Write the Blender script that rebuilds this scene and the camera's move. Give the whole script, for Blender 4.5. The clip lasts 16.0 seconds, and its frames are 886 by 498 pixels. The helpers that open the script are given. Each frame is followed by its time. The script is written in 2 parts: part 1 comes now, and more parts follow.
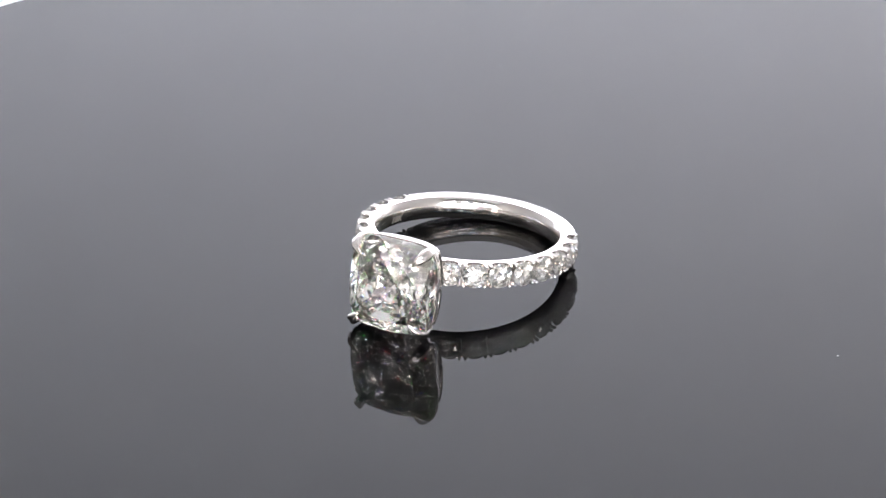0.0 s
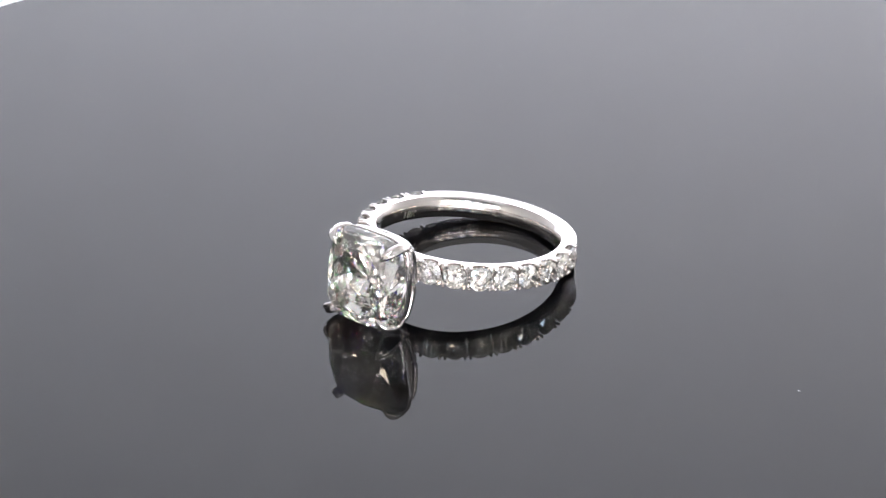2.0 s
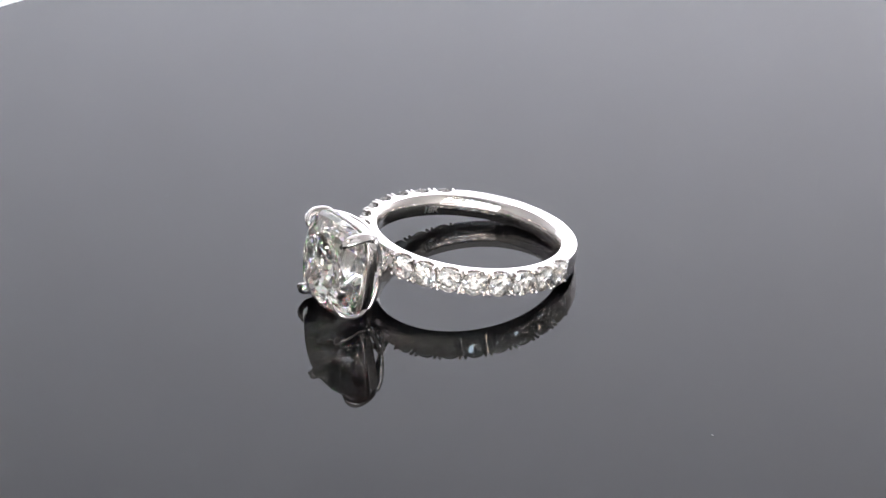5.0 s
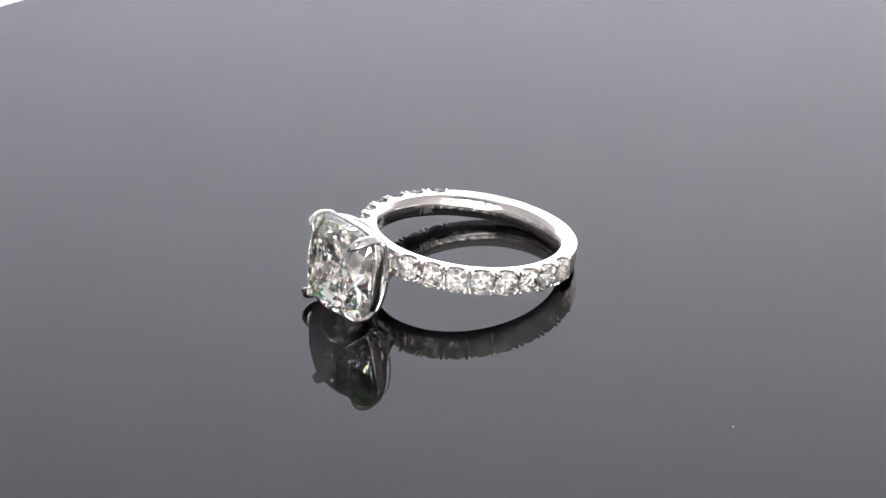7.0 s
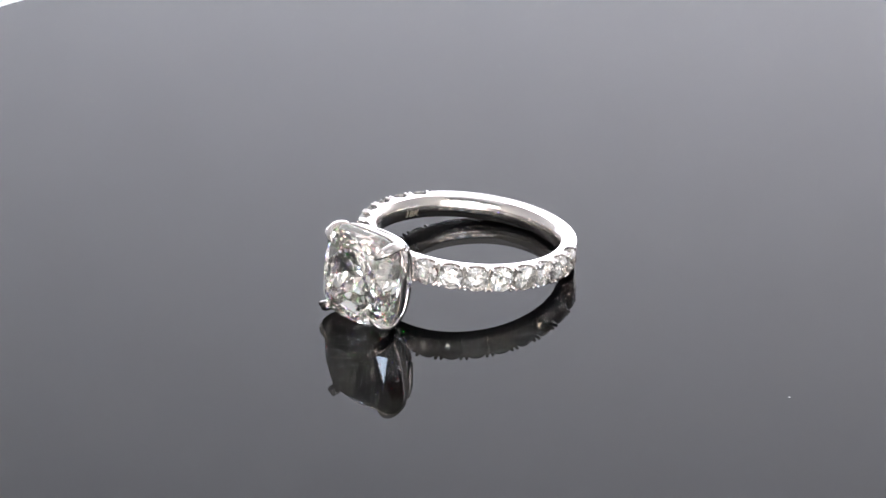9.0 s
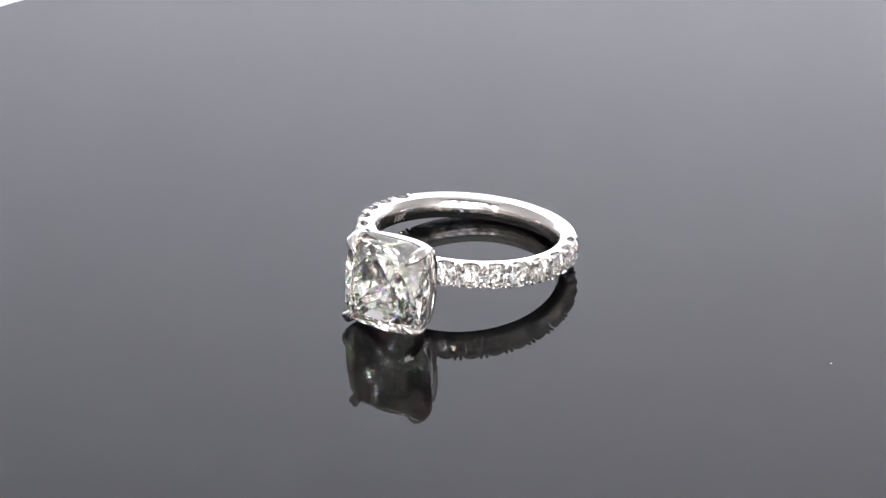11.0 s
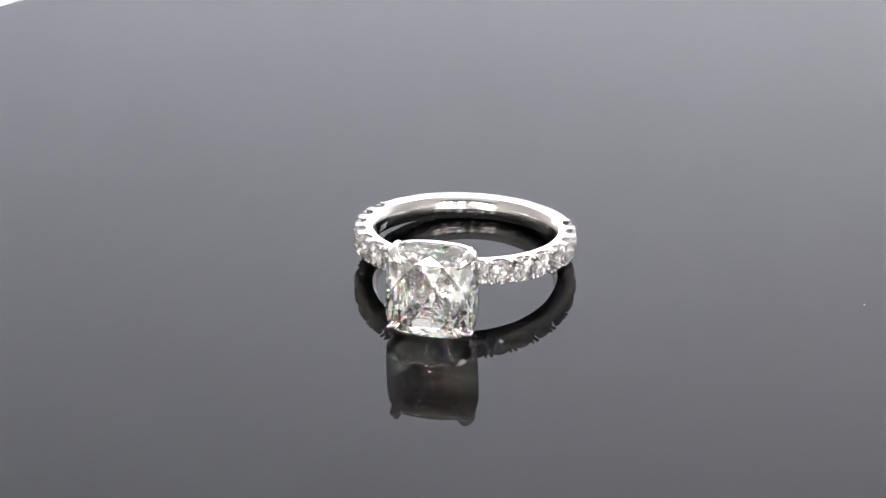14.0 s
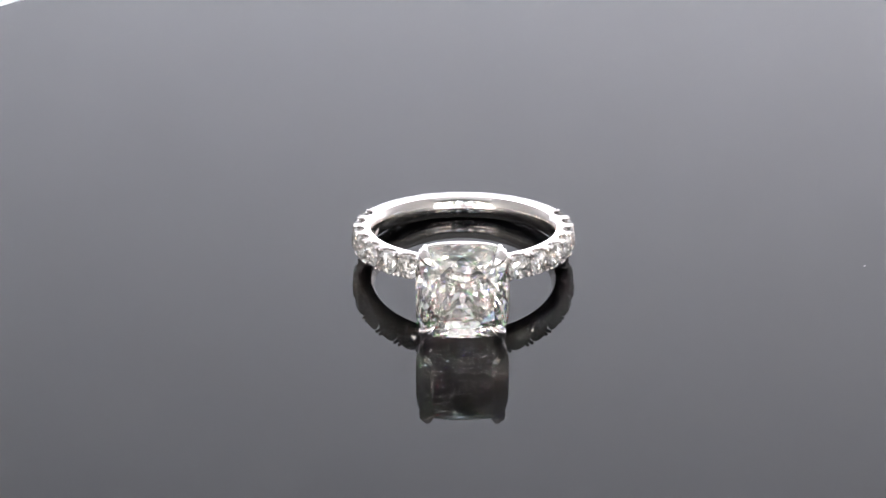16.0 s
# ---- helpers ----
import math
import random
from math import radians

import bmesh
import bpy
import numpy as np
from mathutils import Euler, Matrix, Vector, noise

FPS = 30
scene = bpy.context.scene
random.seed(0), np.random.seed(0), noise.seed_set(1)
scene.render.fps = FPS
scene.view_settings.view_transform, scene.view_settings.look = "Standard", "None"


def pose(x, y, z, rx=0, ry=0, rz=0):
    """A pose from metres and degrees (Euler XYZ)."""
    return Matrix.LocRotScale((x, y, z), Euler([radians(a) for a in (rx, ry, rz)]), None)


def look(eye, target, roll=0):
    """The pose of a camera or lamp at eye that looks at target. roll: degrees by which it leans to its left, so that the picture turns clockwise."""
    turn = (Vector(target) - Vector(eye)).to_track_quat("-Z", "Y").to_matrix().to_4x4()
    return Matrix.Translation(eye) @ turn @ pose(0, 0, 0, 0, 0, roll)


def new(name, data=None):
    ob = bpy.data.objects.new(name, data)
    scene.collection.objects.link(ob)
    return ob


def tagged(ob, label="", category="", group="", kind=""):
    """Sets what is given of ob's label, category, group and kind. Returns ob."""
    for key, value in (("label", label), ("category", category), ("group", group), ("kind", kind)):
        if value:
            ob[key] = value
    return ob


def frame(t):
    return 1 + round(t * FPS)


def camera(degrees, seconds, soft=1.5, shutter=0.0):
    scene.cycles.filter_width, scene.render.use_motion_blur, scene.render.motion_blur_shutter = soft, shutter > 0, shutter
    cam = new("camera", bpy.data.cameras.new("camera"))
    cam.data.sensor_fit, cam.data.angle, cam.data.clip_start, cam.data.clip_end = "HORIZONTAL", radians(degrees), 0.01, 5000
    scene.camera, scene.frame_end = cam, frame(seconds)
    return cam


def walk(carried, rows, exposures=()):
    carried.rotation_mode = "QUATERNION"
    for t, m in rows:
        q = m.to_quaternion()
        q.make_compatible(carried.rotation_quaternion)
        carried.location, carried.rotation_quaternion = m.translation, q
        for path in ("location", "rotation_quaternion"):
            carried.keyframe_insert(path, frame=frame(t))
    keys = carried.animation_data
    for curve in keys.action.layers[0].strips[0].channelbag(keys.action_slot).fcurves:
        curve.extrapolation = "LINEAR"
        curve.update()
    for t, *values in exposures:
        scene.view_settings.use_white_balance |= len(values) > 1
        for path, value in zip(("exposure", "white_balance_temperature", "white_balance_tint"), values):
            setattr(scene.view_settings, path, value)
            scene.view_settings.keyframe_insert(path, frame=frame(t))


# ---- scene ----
MM = 0.001

# ---- camera: fixed on a stand, looking down on the turntable ----
cam = camera(14.69, 16.0, 1.35)
EYE = pose(0, -0.28835, 0.15221, 90 - 27.574, 0, 0.238)
walk(cam, [(0.0, EYE), (16.0, EYE)])

# ---- world and booth lights: the lamps are unseen, added to light plate and stones ----
world = bpy.data.worlds.new("world")
scene.world = world
world.use_nodes = True
world.node_tree.nodes["Background"].inputs[0].default_value = (0.9, 0.93, 1.0, 1)
world.node_tree.nodes["Background"].inputs[1].default_value = 0.05
scene.view_settings.exposure = 0.31
# light passes many times inside the cut stones
scene.cycles.max_bounces, scene.cycles.transmission_bounces, scene.cycles.glossy_bounces = 24, 24, 12
scene.cycles.blur_glossy = 0.0


def area_lamp(name, eye, target, size_x, size_y, watts, colour=(1, 1, 1)):
    data = bpy.data.lights.new(name, "AREA")
    data.shape, data.size, data.size_y = "RECTANGLE", size_x, size_y
    data.energy, data.color = watts, colour
    ob = new(name, data)
    ob.matrix_world = look(eye, target)
    return ob


# unseen overhead panel, added for broad soft light on band and backdrop
area_lamp("ceiling_fill", (0.0, -0.05, 0.69), (0.0, -0.05, 0), 0.94, 0.96, 1.7, (0.94, 0.965, 1.0))
# two unseen lamps, added so the plate mirrors a graded backdrop
area_lamp("backdrop_fill", (-0.10, 0.25, 0.0), (-0.10, 0.52, 0.28), 0.34, 0.04, 2.8, (0.875, 0.87, 0.945))
area_lamp("backdrop_fill", (0.28, 0.25, 0.0), (0.24, 0.52, 0.26), 0.34, 0.04, 3.85, (0.965, 0.915, 0.945))
# unseen lamp, added to brighten the pale front wall that the stones return
area_lamp("front_wall_fill", (0.0, -0.36, -0.015), (0.0, -0.62, 0.20), 0.90, 0.04, 2.0, (1.0, 0.95, 0.91))


# ---- materials ----
def material(name):
    m = bpy.data.materials.new(name)
    m.use_nodes = True
    return m, m.node_tree.nodes, m.node_tree.links, m.node_tree.nodes["Principled BSDF"]


def noise_node(nodes, links, scale, detail=4, coords="Object"):
    tc = nodes.new("ShaderNodeTexCoord")
    n = nodes.new("ShaderNodeTexNoise")
    n.inputs["Scale"].default_value, n.inputs["Detail"].default_value = scale, detail
    links.new(tc.outputs[coords], n.inputs["Vector"])
    return n


def ramp(nodes, links, src, lo, hi, a=0.3, b=0.7):
    r = nodes.new("ShaderNodeMapRange")
    r.inputs["From Min"].default_value, r.inputs["From Max"].default_value = a, b
    r.inputs["To Min"].default_value, r.inputs["To Max"].default_value = lo, hi
    links.new(src, r.inputs["Value"])
    return r.outputs["Result"]


def white_gold_material(name, rough_lo, rough_hi, relief):
    m, nodes, links, bsdf = material(name)
    bsdf.inputs["Metallic"].default_value = 1.0
    bsdf.inputs["Base Color"].default_value = (0.83, 0.782, 0.76, 1)
    big = noise_node(nodes, links, 500, 3)
    links.new(ramp(nodes, links, big.outputs["Fac"], rough_lo, rough_hi), bsdf.inputs["Roughness"])
    fine = noise_node(nodes, links, 2600, 5)
    bump = nodes.new("ShaderNodeBump")
    bump.inputs["Strength"].default_value, bump.inputs["Distance"].default_value = relief, 0.00002
    links.new(fine.outputs["Fac"], bump.inputs["Height"])
    links.new(bump.outputs["Normal"], bsdf.inputs["Normal"])
    return m


def diamond_material(name, spread, tint):
    """Clear stone: three glasses, one for each primary colour, bend light by slightly different amounts."""
    m, nodes, links, bsdf = material(name)
    out = nodes["Material Output"]
    nodes.remove(bsdf)
    last = None
    if not spread:
        g = nodes.new("ShaderNodeBsdfGlass")
        g.inputs["Color"].default_value = (*tint, 1)
        g.inputs["Roughness"].default_value, g.inputs["IOR"].default_value = 0.0, 2.417
        links.new(g.outputs[0], out.inputs["Surface"])
        return m
    plain = nodes.new("ShaderNodeBsdfGlass")
    plain.inputs["Color"].default_value = (*tint, 1)
    plain.inputs["Roughness"].default_value, plain.inputs["IOR"].default_value = 0.0, 2.417
    for k in range(3):
        g = nodes.new("ShaderNodeBsdfGlass")
        colour = [0.0, 0.0, 0.0, 1.0]
        colour[k] = tint[k]
        g.inputs["Color"].default_value = colour
        g.inputs["Roughness"].default_value = 0.0
        g.inputs["IOR"].default_value = 2.417 + spread * (k - 1)
        if last is None:
            last = g.outputs[0]
        else:
            add = nodes.new("ShaderNodeAddShader")
            links.new(last, add.inputs[0])
            links.new(g.outputs[0], add.inputs[1])
            last = add.outputs[0]
    mix = nodes.new("ShaderNodeMixShader")
    mix.inputs[0].default_value = 0.01
    links.new(plain.outputs[0], mix.inputs[1])
    links.new(last, mix.inputs[2])
    links.new(mix.outputs[0], out.inputs["Surface"])
    return m


def acrylic_material():
    m, nodes, links, bsdf = material("black_acrylic")
    bsdf.inputs["Base Color"].default_value = (0.0012, 0.0012, 0.0014, 1)
    bsdf.inputs["IOR"].default_value = 1.36
    haze = noise_node(nodes, links, 60, 4)
    links.new(ramp(nodes, links, haze.outputs["Fac"], 0.0, 0.006), bsdf.inputs["Roughness"])
    wave = noise_node(nodes, links, 9, 2)
    bump = nodes.new("ShaderNodeBump")
    bump.inputs["Strength"].default_value, bump.inputs["Distance"].default_value = 0.05, 0.0002
    links.new(wave.outputs["Fac"], bump.inputs["Height"])
    links.new(bump.outputs["Normal"], bsdf.inputs["Normal"])
    return m


def diode_material():
    """Small unseen lamps added for sparkle, each a little cooler or warmer than the next."""
    m, nodes, links, bsdf = material("sparkle_diode")
    info = nodes.new("ShaderNodeObjectInfo")
    tint = nodes.new("ShaderNodeValToRGB")
    tint.color_ramp.interpolation = "CONSTANT"
    tint.color_ramp.elements[0].color = (0.62, 0.78, 1.0, 1)
    tint.color_ramp.elements[1].position, tint.color_ramp.elements[1].color = 0.35, (1.0, 0.96, 0.9, 1)
    tint.color_ramp.elements.new(0.68).color = (1.0, 0.85, 0.66, 1)
    links.new(info.outputs["Random"], tint.inputs["Fac"])
    links.new(tint.outputs["Color"], bsdf.inputs["Emission Color"])
    bsdf.inputs["Emission Strength"].default_value = 42.0
    return m


def paint_material(name, colour, rough, scale, amount):
    m, nodes, links, bsdf = material(name)
    n = noise_node(nodes, links, scale, 5)
    mix = nodes.new("ShaderNodeMix")
    mix.data_type = "RGBA"
    mix.inputs[6].default_value = (*[c * (1 - amount) for c in colour], 1)
    mix.inputs[7].default_value = (*colour, 1)
    links.new(n.outputs["Fac"], mix.inputs[0])
    links.new(mix.outputs[2], bsdf.inputs["Base Color"])
    bsdf.inputs["Roughness"].default_value = rough
    bump = nodes.new("ShaderNodeBump")
    bump.inputs["Strength"].default_value, bump.inputs["Distance"].default_value = 0.2, 0.0004
    links.new(n.outputs["Fac"], bump.inputs["Height"])
    links.new(bump.outputs["Normal"], bsdf.inputs["Normal"])
    return m


GOLD = white_gold_material("polished_white_gold", 0.13, 0.2, 0.05)
GOLD_WORN = white_gold_material("cut_white_gold", 0.10, 0.2, 0.12)
DIAMOND = diamond_material("diamond", 0.024, (1.0, 0.996, 0.985))
MELEE = diamond_material("small_diamond", 0.0, (1.0, 0.993, 0.985))
MATT = white_gold_material("engraved_white_gold", 0.3, 0.45, 0.2)
ACRYLIC = acrylic_material()
SIDE = paint_material("grey_booth_paint", (0.34, 0.335, 0.33), 0.8, 30, 0.08)
# unseen cloths, pale to bounce light into the stones, dark to hold it back
DARK = paint_material("light_damping_cloth", (0.07, 0.07, 0.071), 0.9, 400, 0.25)
BOUNCE = paint_material("pale_bounce_cloth", (0.7, 0.69, 0.68), 0.9, 400, 0.25)
WALL = paint_material("white_booth_paint", (0.775, 0.80, 0.845), 0.7, 30, 0.06)
TABLETOP = paint_material("white_laminate", (0.83, 0.84, 0.84), 0.35, 60, 0.04)
DUST = paint_material("dust", (0.5, 0.5, 0.51), 0.9, 8000, 0.3)
DIODE = diode_material()
RUBBER = paint_material("grey_plastic", (0.25, 0.25, 0.26), 0.5, 300, 0.2)


# ---- mesh helpers ----
def part(name, bm, mat, parent=None, label="", basis=None, smooth=False):
    me = bpy.data.meshes.new(name)
    bm.to_mesh(me)
    bm.free()
    me.materials.append(mat)
    if smooth:
        me.polygons.foreach_set("use_smooth", [True] * len(me.polygons))
    return piece(name, me, parent, label, basis)


def piece(name, me, parent=None, label="", basis=None):
    ob = new(name, me)
    if parent:
        ob.parent = parent
    if basis is not None:
        ob.matrix_basis = basis
    if label:
        tagged(ob, label)
    return ob


def box_bm(x0, y0, z0, x1, y1, z1, bevel=0.0):
    bm = bmesh.new()
    bmesh.ops.create_cube(bm, size=1.0)
    for v in bm.verts:
        v.co = Vector((x0 + (v.co.x + 0.5) * (x1 - x0), y0 + (v.co.y + 0.5) * (y1 - y0), z0 + (v.co.z + 0.5) * (z1 - z0)))
    if bevel:
        bmesh.ops.bevel(bm, geom=bm.edges[:], offset=bevel, segments=2, affect="EDGES")
    return bm


def lathe_bm(profile, steps):
    """Turns a closed profile of (radius, height) round the z axis."""
    bm = bmesh.new()
    rings = []
    for i in range(steps):
        a = 2 * math.pi * i / steps
        rings.append([bm.verts.new((r * math.cos(a), r * math.sin(a), z)) for r, z in profile])
    n = len(profile)
    for i in range(steps):
        p, q = rings[i], rings[(i + 1) % steps]
        for j in range(n - 1):
            bm.faces.new((p[j], q[j], q[j + 1], p[j + 1]))
    return bm, rings


def smooth_path(pts, radii, cuts=3):
    """More points on a smooth curve through pts, with radii to match."""
    line, widths = [], []
    for i in range(len(pts) - 1):
        a, b, c, d = pts[max(i - 1, 0)], pts[i], pts[i + 1], pts[min(i + 2, len(pts) - 1)]
        for k in range(cuts):
            t = k / cuts
            line.append(0.5 * ((2 * b) + (c - a) * t + (2 * a - 5 * b + 4 * c - d) * t * t + (3 * b - a - 3 * c + d) * t ** 3))
            widths.append(radii[i] + (radii[i + 1] - radii[i]) * t)
    return line + [pts[-1]], widths + [radii[-1]]


def tube_bm(points, radii, sides=14, squash=1.0):
    """A rounded rod along points, with a radius at each; closed by domes."""
    pts, radii = smooth_path([Vector(p) for p in points], radii)
    bm = bmesh.new()
    rows = []
    up = Vector((0, 0, 1))
    for i, p in enumerate(pts):
        d = (pts[min(i + 1, len(pts) - 1)] - pts[max(i - 1, 0)]).normalized()
        s = d.cross(up)
        s = s.normalized() if s.length > 1e-6 else Vector((1, 0, 0))
        u = s.cross(d).normalized()
        rows.append([bm.verts.new(p + radii[i] * (s * math.cos(2 * math.pi * k / sides) + squash * u * math.sin(2 * math.pi * k / sides)))
                     for k in range(sides)])
    for a, b in zip(rows, rows[1:]):
        for k in range(sides):
            bm.faces.new((a[k], a[(k + 1) % sides], b[(k + 1) % sides], b[k]))
    for row, end, inner in ((rows[0], pts[0], pts[1]), (rows[-1], pts[-1], pts[-2])):
        r = radii[0] if row is rows[0] else radii[-1]
        tip = bm.verts.new(end + (end - inner).normalized() * r * 0.55)
        for k in range(sides):
            bm.faces.new((row[k], row[(k + 1) % sides], tip))
    bmesh.ops.recalc_face_normals(bm, faces=bm.faces[:])
    return bm


def claw_bm(points, widths, depths, side):
    """A claw bent along points: leaf-shaped, with a shallow groove down its outer face; side points across it."""
    pts, half = smooth_path([Vector(p) for p in points], widths, 4)
    deep = smooth_path([Vector(p) for p in points], depths, 4)[1]
    bm = bmesh.new()
    rows, sides = [], 20
    for i, p in enumerate(pts):
        d = (pts[min(i + 1, len(pts) - 1)] - pts[max(i - 1, 0)]).normalized()
        u = side.cross(d).normalized()
        row = []
        for k in range(sides):
            c, v = math.cos(2 * math.pi * k / sides), math.sin(2 * math.pi * k / sides)
            dent = 1 - 0.34 * math.exp(-(c / 0.3) ** 2)
            row.append(bm.verts.new(p + side * half[i] * c + u * deep[i] * v * dent))
        rows.append(row)
    for a, b in zip(rows, rows[1:]):
        for k in range(sides):
            bm.faces.new((a[k], a[(k + 1) % sides], b[(k + 1) % sides], b[k]))
    bm.faces.new(rows[0])
    bm.faces.new(rows[-1])
    bmesh.ops.recalc_face_normals(bm, faces=bm.faces[:])
    return bm


def hull_bm(points):
    bm = bmesh.new()
    for p in points:
        bm.verts.new(p)
    bmesh.ops.convex_hull(bm, input=bm.verts[:])
    bmesh.ops.dissolve_limit(bm, angle_limit=radians(0.6), verts=bm.verts[:], edges=bm.edges[:])
    bmesh.ops.recalc_face_normals(bm, faces=bm.faces[:])
    return bm


def cushion(a, half_x, half_y, power=4.4):
    """The point of a cushion outline in the direction a (radians)."""
    c, s = math.cos(a), math.sin(a)
    r = (abs(c / half_x) ** power + abs(s / half_y) ** power) ** (-1 / power)
    return r * c, r * s


# ---- the booth: unseen plain walls round the table, their tones shape the light ----
def booth():
    half, back, front, top = 0.50, 0.52, -0.62, 0.70
    t = 0.02
    walls = (("wall_north", (-half - t, back, -0.1, half + t, back + t, top)),
             ("wall_south", (-half - t, front - t, -0.1, half + t, front, 0.26)),
             ("wall_south_upper", (-half - t, front - t, 0.26, half + t, front, top)),
             ("wall_east", (half, front, -0.1, half + t, back, top)),
             ("wall_west", (-half - t, front, -0.1, -half, back, top)))
    # front wall is split, pale below and dark above, only to steer light
    for name, b in walls:
        label = {"wall_north": "plain white backdrop behind the turntable", "wall_south": "plain pale cloth behind the camera stand, unseen, added to bounce light into the stones",
                 "wall_south_upper": "plain dark grey cloth above the pale one, unseen, added to keep reflections dark"}.get(
            name, "plain grey wall added unseen beside the table")
        tagged(part(name, box_bm(*b), {"wall_north": WALL, "wall_south": BOUNCE, "wall_south_upper": DARK}.get(name, SIDE)), label, "wall", kind="structure")
    tagged(part("ceiling", box_bm(-half - t, front - t, top, half + t, back + t, top + t), DARK), "plain dark ceiling added unseen above the table",
           "ceiling", kind="structure")
    tagged(part("floor", box_bm(-half, front, -0.04, half, back, -0.024), TABLETOP), "white laminate table surface under the turntable",
           "table surface", kind="structure")


def sparkle_strips():
    """Unseen strips of small bright lamps on the front wall, behind the camera, added for sparkle: one lies low, six
    stand.
    """
    bm = box_bm(-0.010, 0.0, -0.010, 0.010, 0.004, 0.010)
    diode = bpy.data.meshes.new("diode")
    bm.to_mesh(diode)
    bm.free()
    diode.materials.append(DIODE)
    rng = random.Random(8)
    places = [(0.0, 0.03, 0, 18, 0.052)] + [(x, 0.345, 90, 9, 0.034) for x in (-0.43, -0.27, -0.10, 0.07, 0.25, 0.42)]
    for x, z, turn, count, pitch in places:
        strip = new("sparkle_strip")
        strip.matrix_basis = pose(x, -0.62, z, 0, turn, 0)
        tagged(strip, "slim grey strip of small bright lamps on the front wall, unseen, added for sparkle", "led strip", "led strips on the front wall")
        half = pitch * count / 2
        part("backing", box_bm(-half, 0.0, -0.014, half, 0.006, 0.014, 0.001), RUBBER, strip, "slim grey plastic backing")
        for k in range(count):
            piece("diode", diode, strip, "", pose(pitch * (k - (count - 1) / 2) + rng.uniform(-0.003, 0.003), 0.006, 0))


# ---- the turntable ----
DISC_R = 79.75


def build_turntable():
    base = new("turntable")
    tagged(base, "round turntable with a glossy black acrylic plate", "turntable")
    r = DISC_R * MM
    prof = [(0.0005, 0.0), (r * 0.5, 0.0), (r - 0.0006, 0.0), (r - 0.0002, -0.0002), (r, -0.0006), (r, -0.0034), (r - 0.0005, -0.004), (0.0005, -0.004)]
    bm, rings = lathe_bm(prof, 160)
    bm.faces.new([q[0] for q in rings])
    bm.faces.new([q[-1] for q in reversed(rings)])
    bmesh.ops.recalc_face_normals(bm, faces=bm.faces[:])
    part("plate", bm, ACRYLIC, base, "glossy black acrylic plate", pose(0.18 * MM, 0.09 * MM, 0))
    prof = [(0.0005, -0.0042), (0.066, -0.0042), (0.068, -0.006), (0.068, -0.022), (0.066, -0.024), (0.0005, -0.024)]
    bm, rings = lathe_bm(prof, 96)
    bmesh.ops.recalc_face_normals(bm, faces=bm.faces[:])
    part("motor_base", bm, RUBBER, base, "grey plastic drive base")
    rng = random.Random(4)
    bm = bmesh.new()
    bmesh.ops.create_icosphere(bm, subdivisions=1, radius=0.075 * MM)
    for v in bm.verts:
        v.co = Vector((v.co.x * 1.7, v.co.y * 0.8, v.co.z * 0.5 + 0.05 * MM)) * rng.uniform(0.8, 1.2)
    a = radians(-0.47)
    part("dust_speck", bm, DUST, base, "tiny pale dust speck", pose(38.77 * MM * math.cos(a), 38.77 * MM * math.sin(a), 0, 0, 0, 30))
    return base


# ---- the ring: axis z, head towards -y, before it is laid down ----
RI, DOME, RO, HALF_W = 8.42, 0.42, 10.35, 1.09
FIRST, PITCH, PER_SIDE = 16.8, 13.6, 8
LAY = pose(0, 0, 2.52 * MM, -8.48)
STONE_R = 1.17


def stone_angles():
    return [s * (FIRST + PITCH * k) for s in (-1, 1) for k in range(PER_SIDE)]


def smoothstep(x):
    x = min(1.0, max(0.0, x))
    return x * x * (3 - 2 * x)


def band_radius(phi, z):
    """Outer radius of the band at an angle from the head (degrees) and a height across it."""
    end = FIRST + PITCH * (PER_SIDE - 0.5)
    plain = RO - 0.10 * (abs(z) / HALF_W) ** 3
    k = round((abs(phi) - FIRST) / PITCH)
    k = min(PER_SIDE - 1, max(0, k))
    d = radians(abs(phi) - FIRST - PITCH * k) * 9.9
    dist = math.hypot(d, z)
    r = 9.12 + 0.84 * min(1.0, dist / 1.1)
    edge = 9.42 + 0.54 * min(1.0, abs(d) / 0.9) ** 2.0
    if abs(z) > 0.66:
        groove = 0.15 * max(0.0, math.cos(2 * math.pi * d / 0.34)) if abs(d) < 0.95 else 0.0
        r = min(r, edge) - groove * smoothstep((abs(z) - 0.66) / 0.2)
    mix = smoothstep((abs(phi) - end + 0.6) / 1.6)
    return r * (1 - mix) + plain * mix


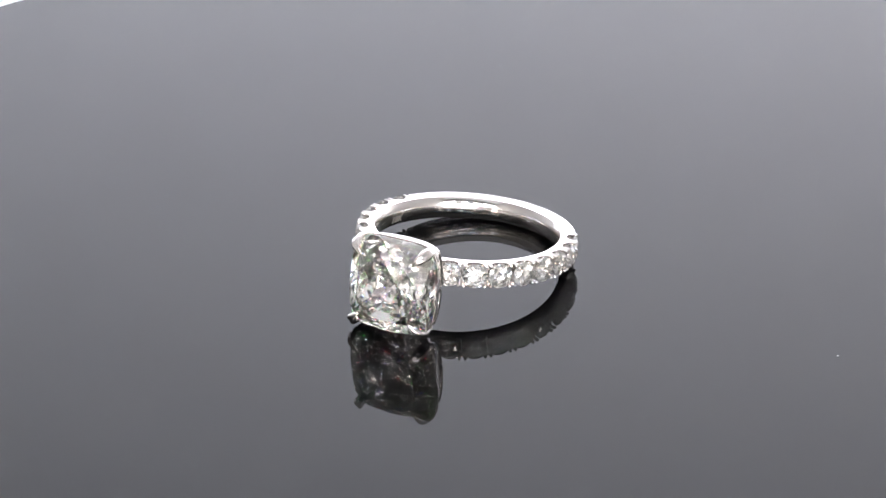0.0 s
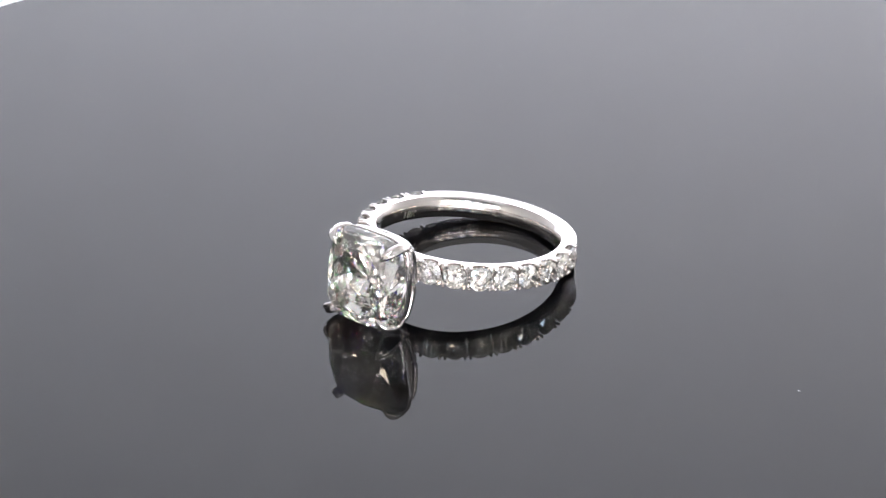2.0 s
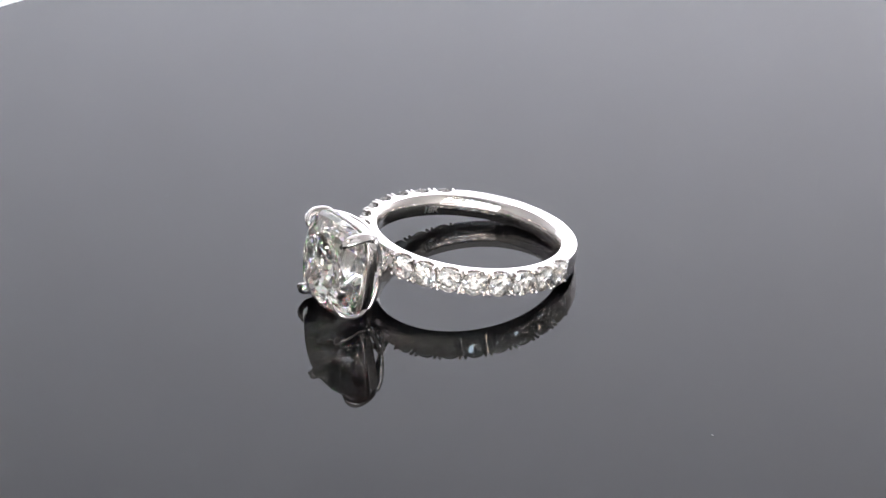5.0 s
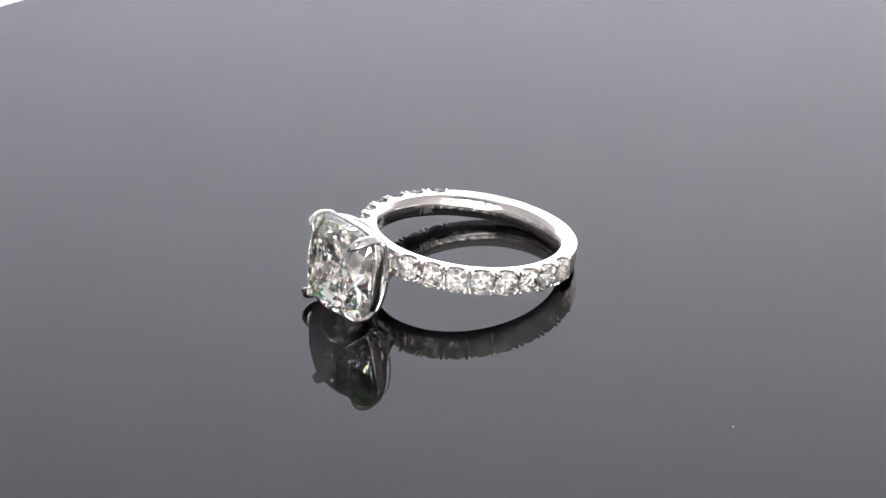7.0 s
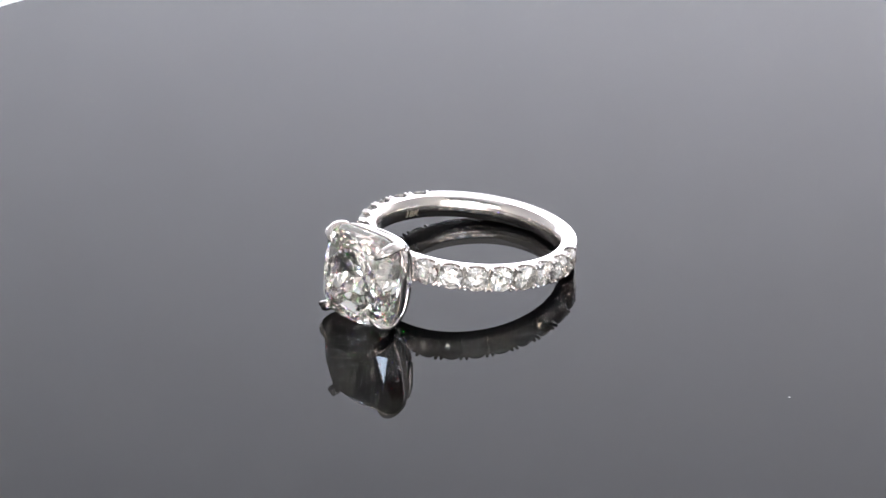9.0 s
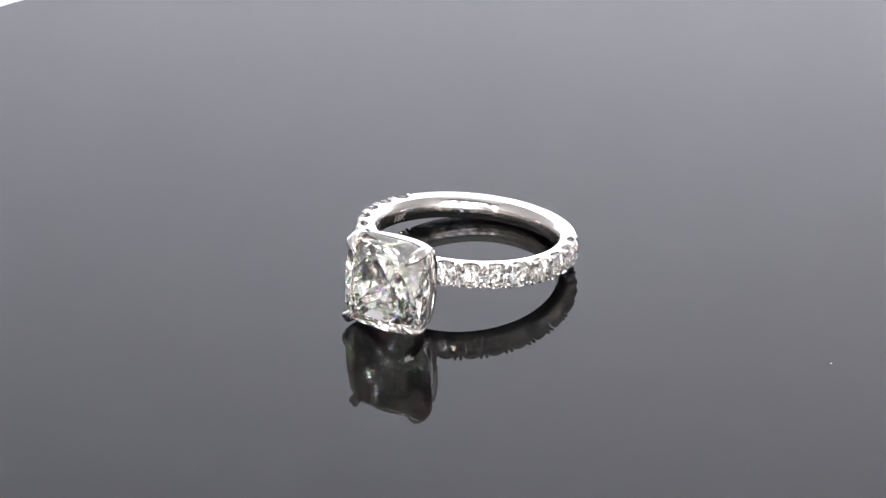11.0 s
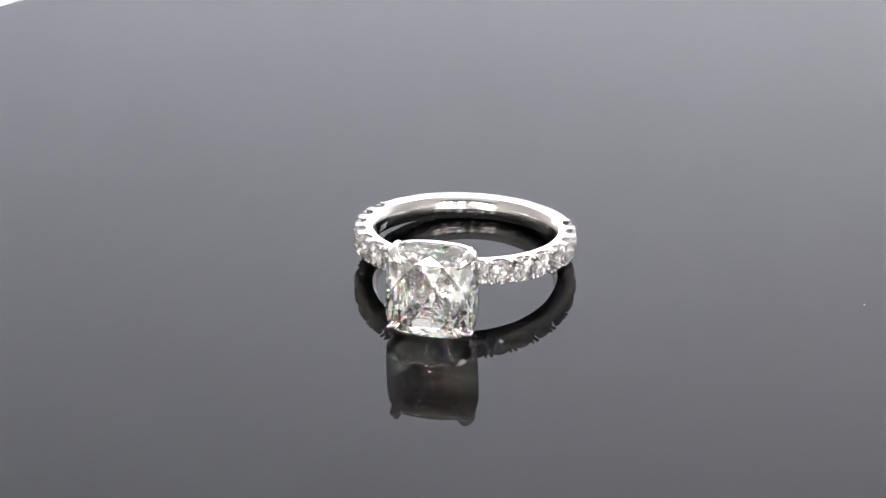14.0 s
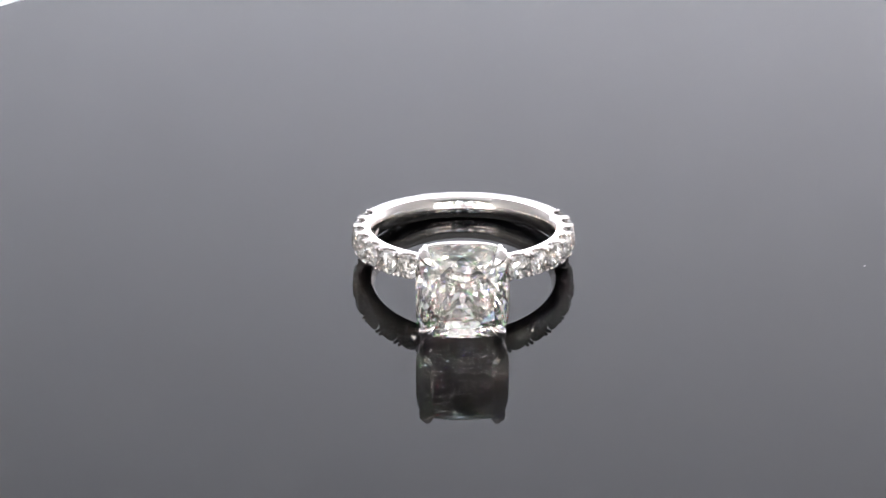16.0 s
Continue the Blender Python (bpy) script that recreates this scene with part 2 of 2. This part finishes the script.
def band_bm():
    bm = bmesh.new()
    steps = 1280
    zs_out = [HALF_W * v for v in (1, 0.97, 0.88, 0.75, 0.6, 0.4, 0.2, 0, -0.2, -0.4, -0.6, -0.75, -0.88, -0.97, -1)]
    zs_in = [-0.985, -0.94, -0.85, -0.7, -0.5, -0.25, 0, 0.25, 0.5, 0.7, 0.85, 0.94, 0.985]
    rows = []
    for i in range(steps):
        phi = -180 + 360 * i / steps
        c, s = math.sin(radians(phi)), -math.cos(radians(phi))
        prof = []
        for j, z in enumerate(zs_out):
            r = band_radius(phi, z)
            if abs(z) > 0.99 * HALF_W:
                r -= 0.05
            prof.append((r, z))
        for v in zs_in:
            prof.append((RI + DOME * v * v, v * HALF_W))
        rows.append([bm.verts.new((r * c * MM, r * s * MM, z * MM)) for r, z in prof])
    n = len(rows[0])
    for i in range(steps):
        p, q = rows[i], rows[(i + 1) % steps]
        for j in range(n):
            bm.faces.new((p[j], q[j], q[(j + 1) % n], p[(j + 1) % n]))
    bmesh.ops.recalc_face_normals(bm, faces=bm.faces[:])
    for e in bm.edges:
        if len(e.link_faces) == 2 and e.calc_face_angle() > radians(38):
            e.smooth = False
    return bm


def brilliant_bm(radius):
    """A round brilliant with its girdle at z = 0 and its table up."""
    pts = []
    for k in range(8):
        a = math.pi * (k + 0.5) / 4
        pts.append((0.54 * math.cos(a), 0.54 * math.sin(a), 0.32))
        b = math.pi * k / 4
        pts.append((0.79 * math.cos(b), 0.79 * math.sin(b), 0.205))
        pts.append((0.45 * math.cos(a), 0.45 * math.sin(a), -0.492))
    for k in range(16):
        a = math.pi * k / 8
        for z in (0.02, -0.02):
            pts.append((math.cos(a), math.sin(a), z))
    pts.append((0, 0, -0.86))
    return hull_bm([Vector(p) * radius * MM for p in pts])


GEM_X, GEM_Y, GIRDLE, HEAD_Z = 4.27, 4.46, 15.08, -0.13


def cushion_gem_bm():
    pts = []
    rng = random.Random(23)

    def ring(count, shift, size, z, power=4.4, loose=0.0):
        for k in range(count):
            a = 2 * math.pi * (k + shift) / count
            x, y = cushion(a, GEM_X * size, GEM_Y * size, power)
            pts.append((x + rng.uniform(-loose, loose), y + rng.uniform(-loose, loose), z + rng.uniform(-loose, loose)))
    ring(8, 0.5, 0.68, 1.58, 3.0)
    ring(8, 0.0, 0.84, 1.24, 3.4)
    ring(16, 0.5, 0.955, 0.62, 3.8)
    ring(48, 0.0, 1.0, 0.07)
    ring(48, 0.0, 1.0, -0.07)
    ring(32, 0.5, 0.88, -0.66, 3.9, 0.015)
    ring(24, 0.0, 0.74, -1.31, 3.4, 0.025)
    ring(24, 0.5, 0.57, -2.04, 2.9, 0.025)
    ring(16, 0.0, 0.38, -2.75, 2.5, 0.025)
    ring(8, 0.5, 0.18, -3.36, 2.2, 0.02)
    pts.append((0.05, -0.04, -3.78))
    return hull_bm([Vector(p) * MM for p in pts])


def rail_bm(y0, y1, half_x, half_z, thick, taper=0.0, groove=0.0):
    """A rail that follows the outline of the large stone, from depth y0 to y1 before the ring's axis, narrower at its back and
    grooved round its outer face."""
    bm = bmesh.new()
    rows = []
    prof = [(thick, y0 + 0.06), (thick, y1 - 0.06), (thick - 0.06, y1), (0.06, y1), (0, y1 - 0.06)]
    for k in range(1, 8):
        t = k / 8
        prof.append((groove * math.sin(math.pi * t) ** 0.7, y1 - 0.1 - (y1 - y0 - 0.2) * t))
    prof += [(0, y0 + 0.06), (0.06, y0), (thick - 0.06, y0)]
    for i in range(96):
        a = 2 * math.pi * i / 96
        row = []
        for inset, y in prof:
            inset += taper * (y1 - y) / (y1 - y0)
            x, z = cushion(a, half_x - inset, half_z - inset)
            row.append(bm.verts.new((x * MM, -y * MM, z * MM)))
        rows.append(row)
    n = len(prof)
    for i in range(96):
        p, q = rows[i], rows[(i + 1) % 96]
        for j in range(n):
            bm.faces.new((p[j], q[j], q[(j + 1) % n], p[(j + 1) % n]))
    bmesh.ops.recalc_face_normals(bm, faces=bm.faces[:])
    for e in bm.edges:
        if len(e.link_faces) == 2 and e.calc_face_angle() > radians(30):
            e.smooth = False
    return bm


def build_ring():
    ring = new("engagement_ring")
    tagged(ring, "white gold ring with a large cushion diamond, lying on black acrylic", "ring")
    band = part("band", band_bm(), GOLD, ring, "polished white gold band, scalloped under its stones", LAY, smooth=True)

    stand = pose(0, 0, 0, 90)
    HEAD = LAY @ pose(-0.11 * MM, 0, HEAD_Z * MM)
    part("cushion_diamond", cushion_gem_bm(), DIAMOND, ring, "large clear cushion-cut diamond", HEAD @ pose(0, -GIRDLE * MM, 0) @ stand)

    rail = part("gallery_rail", rail_bm(13.4, 14.62, 4.29, 4.48, 0.5, 0.34, 0.07), GOLD, ring, "polished rail under the stone", HEAD, smooth=True)
    part("gallery_ring", rail_bm(10.9, 11.35, 1.9, 1.5, 0.35), GOLD, ring, "", HEAD, smooth=True)
    # a thin wire bows back from claw to claw on each of the four sides
    for along_z, sign in ((True, -1), (True, 1), (False, -1), (False, 1)):
        pts = []
        for u, v, y in ((-3.3, 3.4, 13.4), (-2.4, 3.5, 12.95), (-1.2, 3.52, 12.66), (0, 3.53, 12.56), (1.2, 3.52, 12.66), (2.4, 3.5, 12.95), (3.3, 3.4, 13.4)):
            x, z = (sign * v, u * 1.05) if along_z else (u, sign * v * 1.04)
            pts.append((x * MM, -y * MM, z * MM))
        part("gallery_wire", tube_bm(pts, [0.29 * MM] * len(pts)), GOLD, rail, "thin bowed wire between two claws", smooth=True)
    for sx in (-1, 1):
        for sz in (-1, 1):
            path = [(1.1, 10.1, 0.6), (1.6, 11.1, 1.0), (2.2, 12.1, 1.6), (2.95, 12.95, 2.75), (3.4, 13.75, 3.75), (3.56, 14.9, 3.92), (3.52, 15.6, 3.84),
                    (3.34, 16.08, 3.64), (3.0, 16.34, 3.28), (2.56, 16.42, 2.8)]
            widths = [0.28, 0.24, 0.24, 0.28, 0.44, 0.52, 0.54, 0.50, 0.34, 0.05]
            depths = [0.28, 0.22, 0.2, 0.22, 0.34, 0.38, 0.36, 0.30, 0.2, 0.04]
            pts = [(sx * x * MM, -(y + 0.26 * smoothstep((y - 11) / 3)) * MM, sz * z * 1.005 * MM) for x, y, z in path]
            part("claw_prong", claw_bm(pts, [w * MM for w in widths], [d * MM for d in depths], Vector((sx, 0, -sz)).normalized()), GOLD, rail,
                 "slim pointed claw prong", smooth=True)

    stone = brilliant_bm(STONE_R)
    stone_mesh = bpy.data.meshes.new("accent_diamond")
    stone.to_mesh(stone_mesh)
    stone.free()
    stone_mesh.materials.append(MELEE)
    rng = random.Random(11)
    for phi in stone_angles():
        out = pose(0, 0, 0, 0, 0, phi) @ pose(0, -10.2 * MM, 0) @ stand @ pose(0, 0, 0, rng.uniform(-2, 2), rng.uniform(-2, 2), rng.uniform(0, 45))
        piece("accent_diamond", stone_mesh, ring, "small round brilliant diamond", LAY @ out)

    bead = tube_bm([(0, -9.6 * MM, 0), (0, -9.95 * MM, 0), (0, -10.28 * MM, 0), (0, -10.42 * MM, 0)], [0.15 * MM, 0.16 * MM, 0.16 * MM, 0.11 * MM], 10)
    bead_mesh = bpy.data.meshes.new("bead_prong")
    bead.to_mesh(bead_mesh)
    bead.free()
    bead_mesh.materials.append(GOLD_WORN)
    bead_mesh.polygons.foreach_set("use_smooth", [True] * len(bead_mesh.polygons))
    for side in (-1, 1):
        for k in range(PER_SIDE + 1):
            mid = FIRST + PITCH * (k - 0.5)
            for shift in (-1.5, 1.5):
                if (k == 0 and shift < 0) or (k == PER_SIDE and shift > 0):
                    continue
                for z in (-0.98, 0.98):
                    piece("bead_prong", bead_mesh, band, "", pose(0, 0, 0, 0, 0, side * (mid + shift)) @ pose(0, 0, z * MM))

    # fineness mark inside the band
    curve = bpy.data.curves.new("engraving", "FONT")
    curve.body, curve.size, curve.extrude = "18K", 1.0 * MM, 0.008 * MM
    curve.align_x, curve.align_y = "CENTER", "CENTER"
    text = new("engraving_text", curve)
    mark_mesh = bpy.data.meshes.new_from_object(text.evaluated_get(bpy.context.evaluated_depsgraph_get()))
    bpy.data.objects.remove(text)
    mark_mesh.materials.clear()
    mark_mesh.materials.append(MATT)
    # laid on the curved inner face
    bm = bmesh.new()
    bm.from_mesh(mark_mesh)
    bmesh.ops.triangulate(bm, faces=bm.faces[:])
    bmesh.ops.subdivide_edges(bm, edges=bm.edges[:], cuts=2, use_grid_fill=True)
    bm.to_mesh(mark_mesh)
    bm.free()
    for v in mark_mesh.vertices:
        z = v.co.y / MM - 0.40
        r = RI + DOME * (z / HALF_W) ** 2 - 0.02 - v.co.z / MM
        a = radians(-101.4) - v.co.x / MM / r
        v.co = Vector((r * math.sin(a), -r * math.cos(a), z)) * MM
    piece("engraving", mark_mesh, band, "engraved fineness mark")
    return ring


booth()
sparkle_strips()
turntable = build_turntable()
ring_thing = build_ring()

# ---- the turn of the table: one way, then back ----
TURN = ((0.0, -26.6), (1.0, -32.2), (2.0, -37.8), (3.0, -43.35), (4.0, -48.85), (5.0, -54.4), (5.4, -56.5), (5.7, -57.5), (6.0, -56.4), (6.5, -53.5),
        (7.0, -50.9), (8.0, -45.4), (9.0, -39.95), (10.0, -34.4), (11.0, -28.9), (11.5, -26.1), (12.0, -23.4), (13.0, -17.4), (14.0, -11.45),
        (15.0, -5.5), (16.0, 0.05))


def motions():
    walk(turntable, [(t, pose(0, 0, 0, 0, 0, a)) for t, a in TURN])
    walk(ring_thing, [(t, pose(0, 0, 0, 0, 0, a) @ pose(0.735 * MM, 0.89 * MM, 0)) for t, a in TURN])


motions()
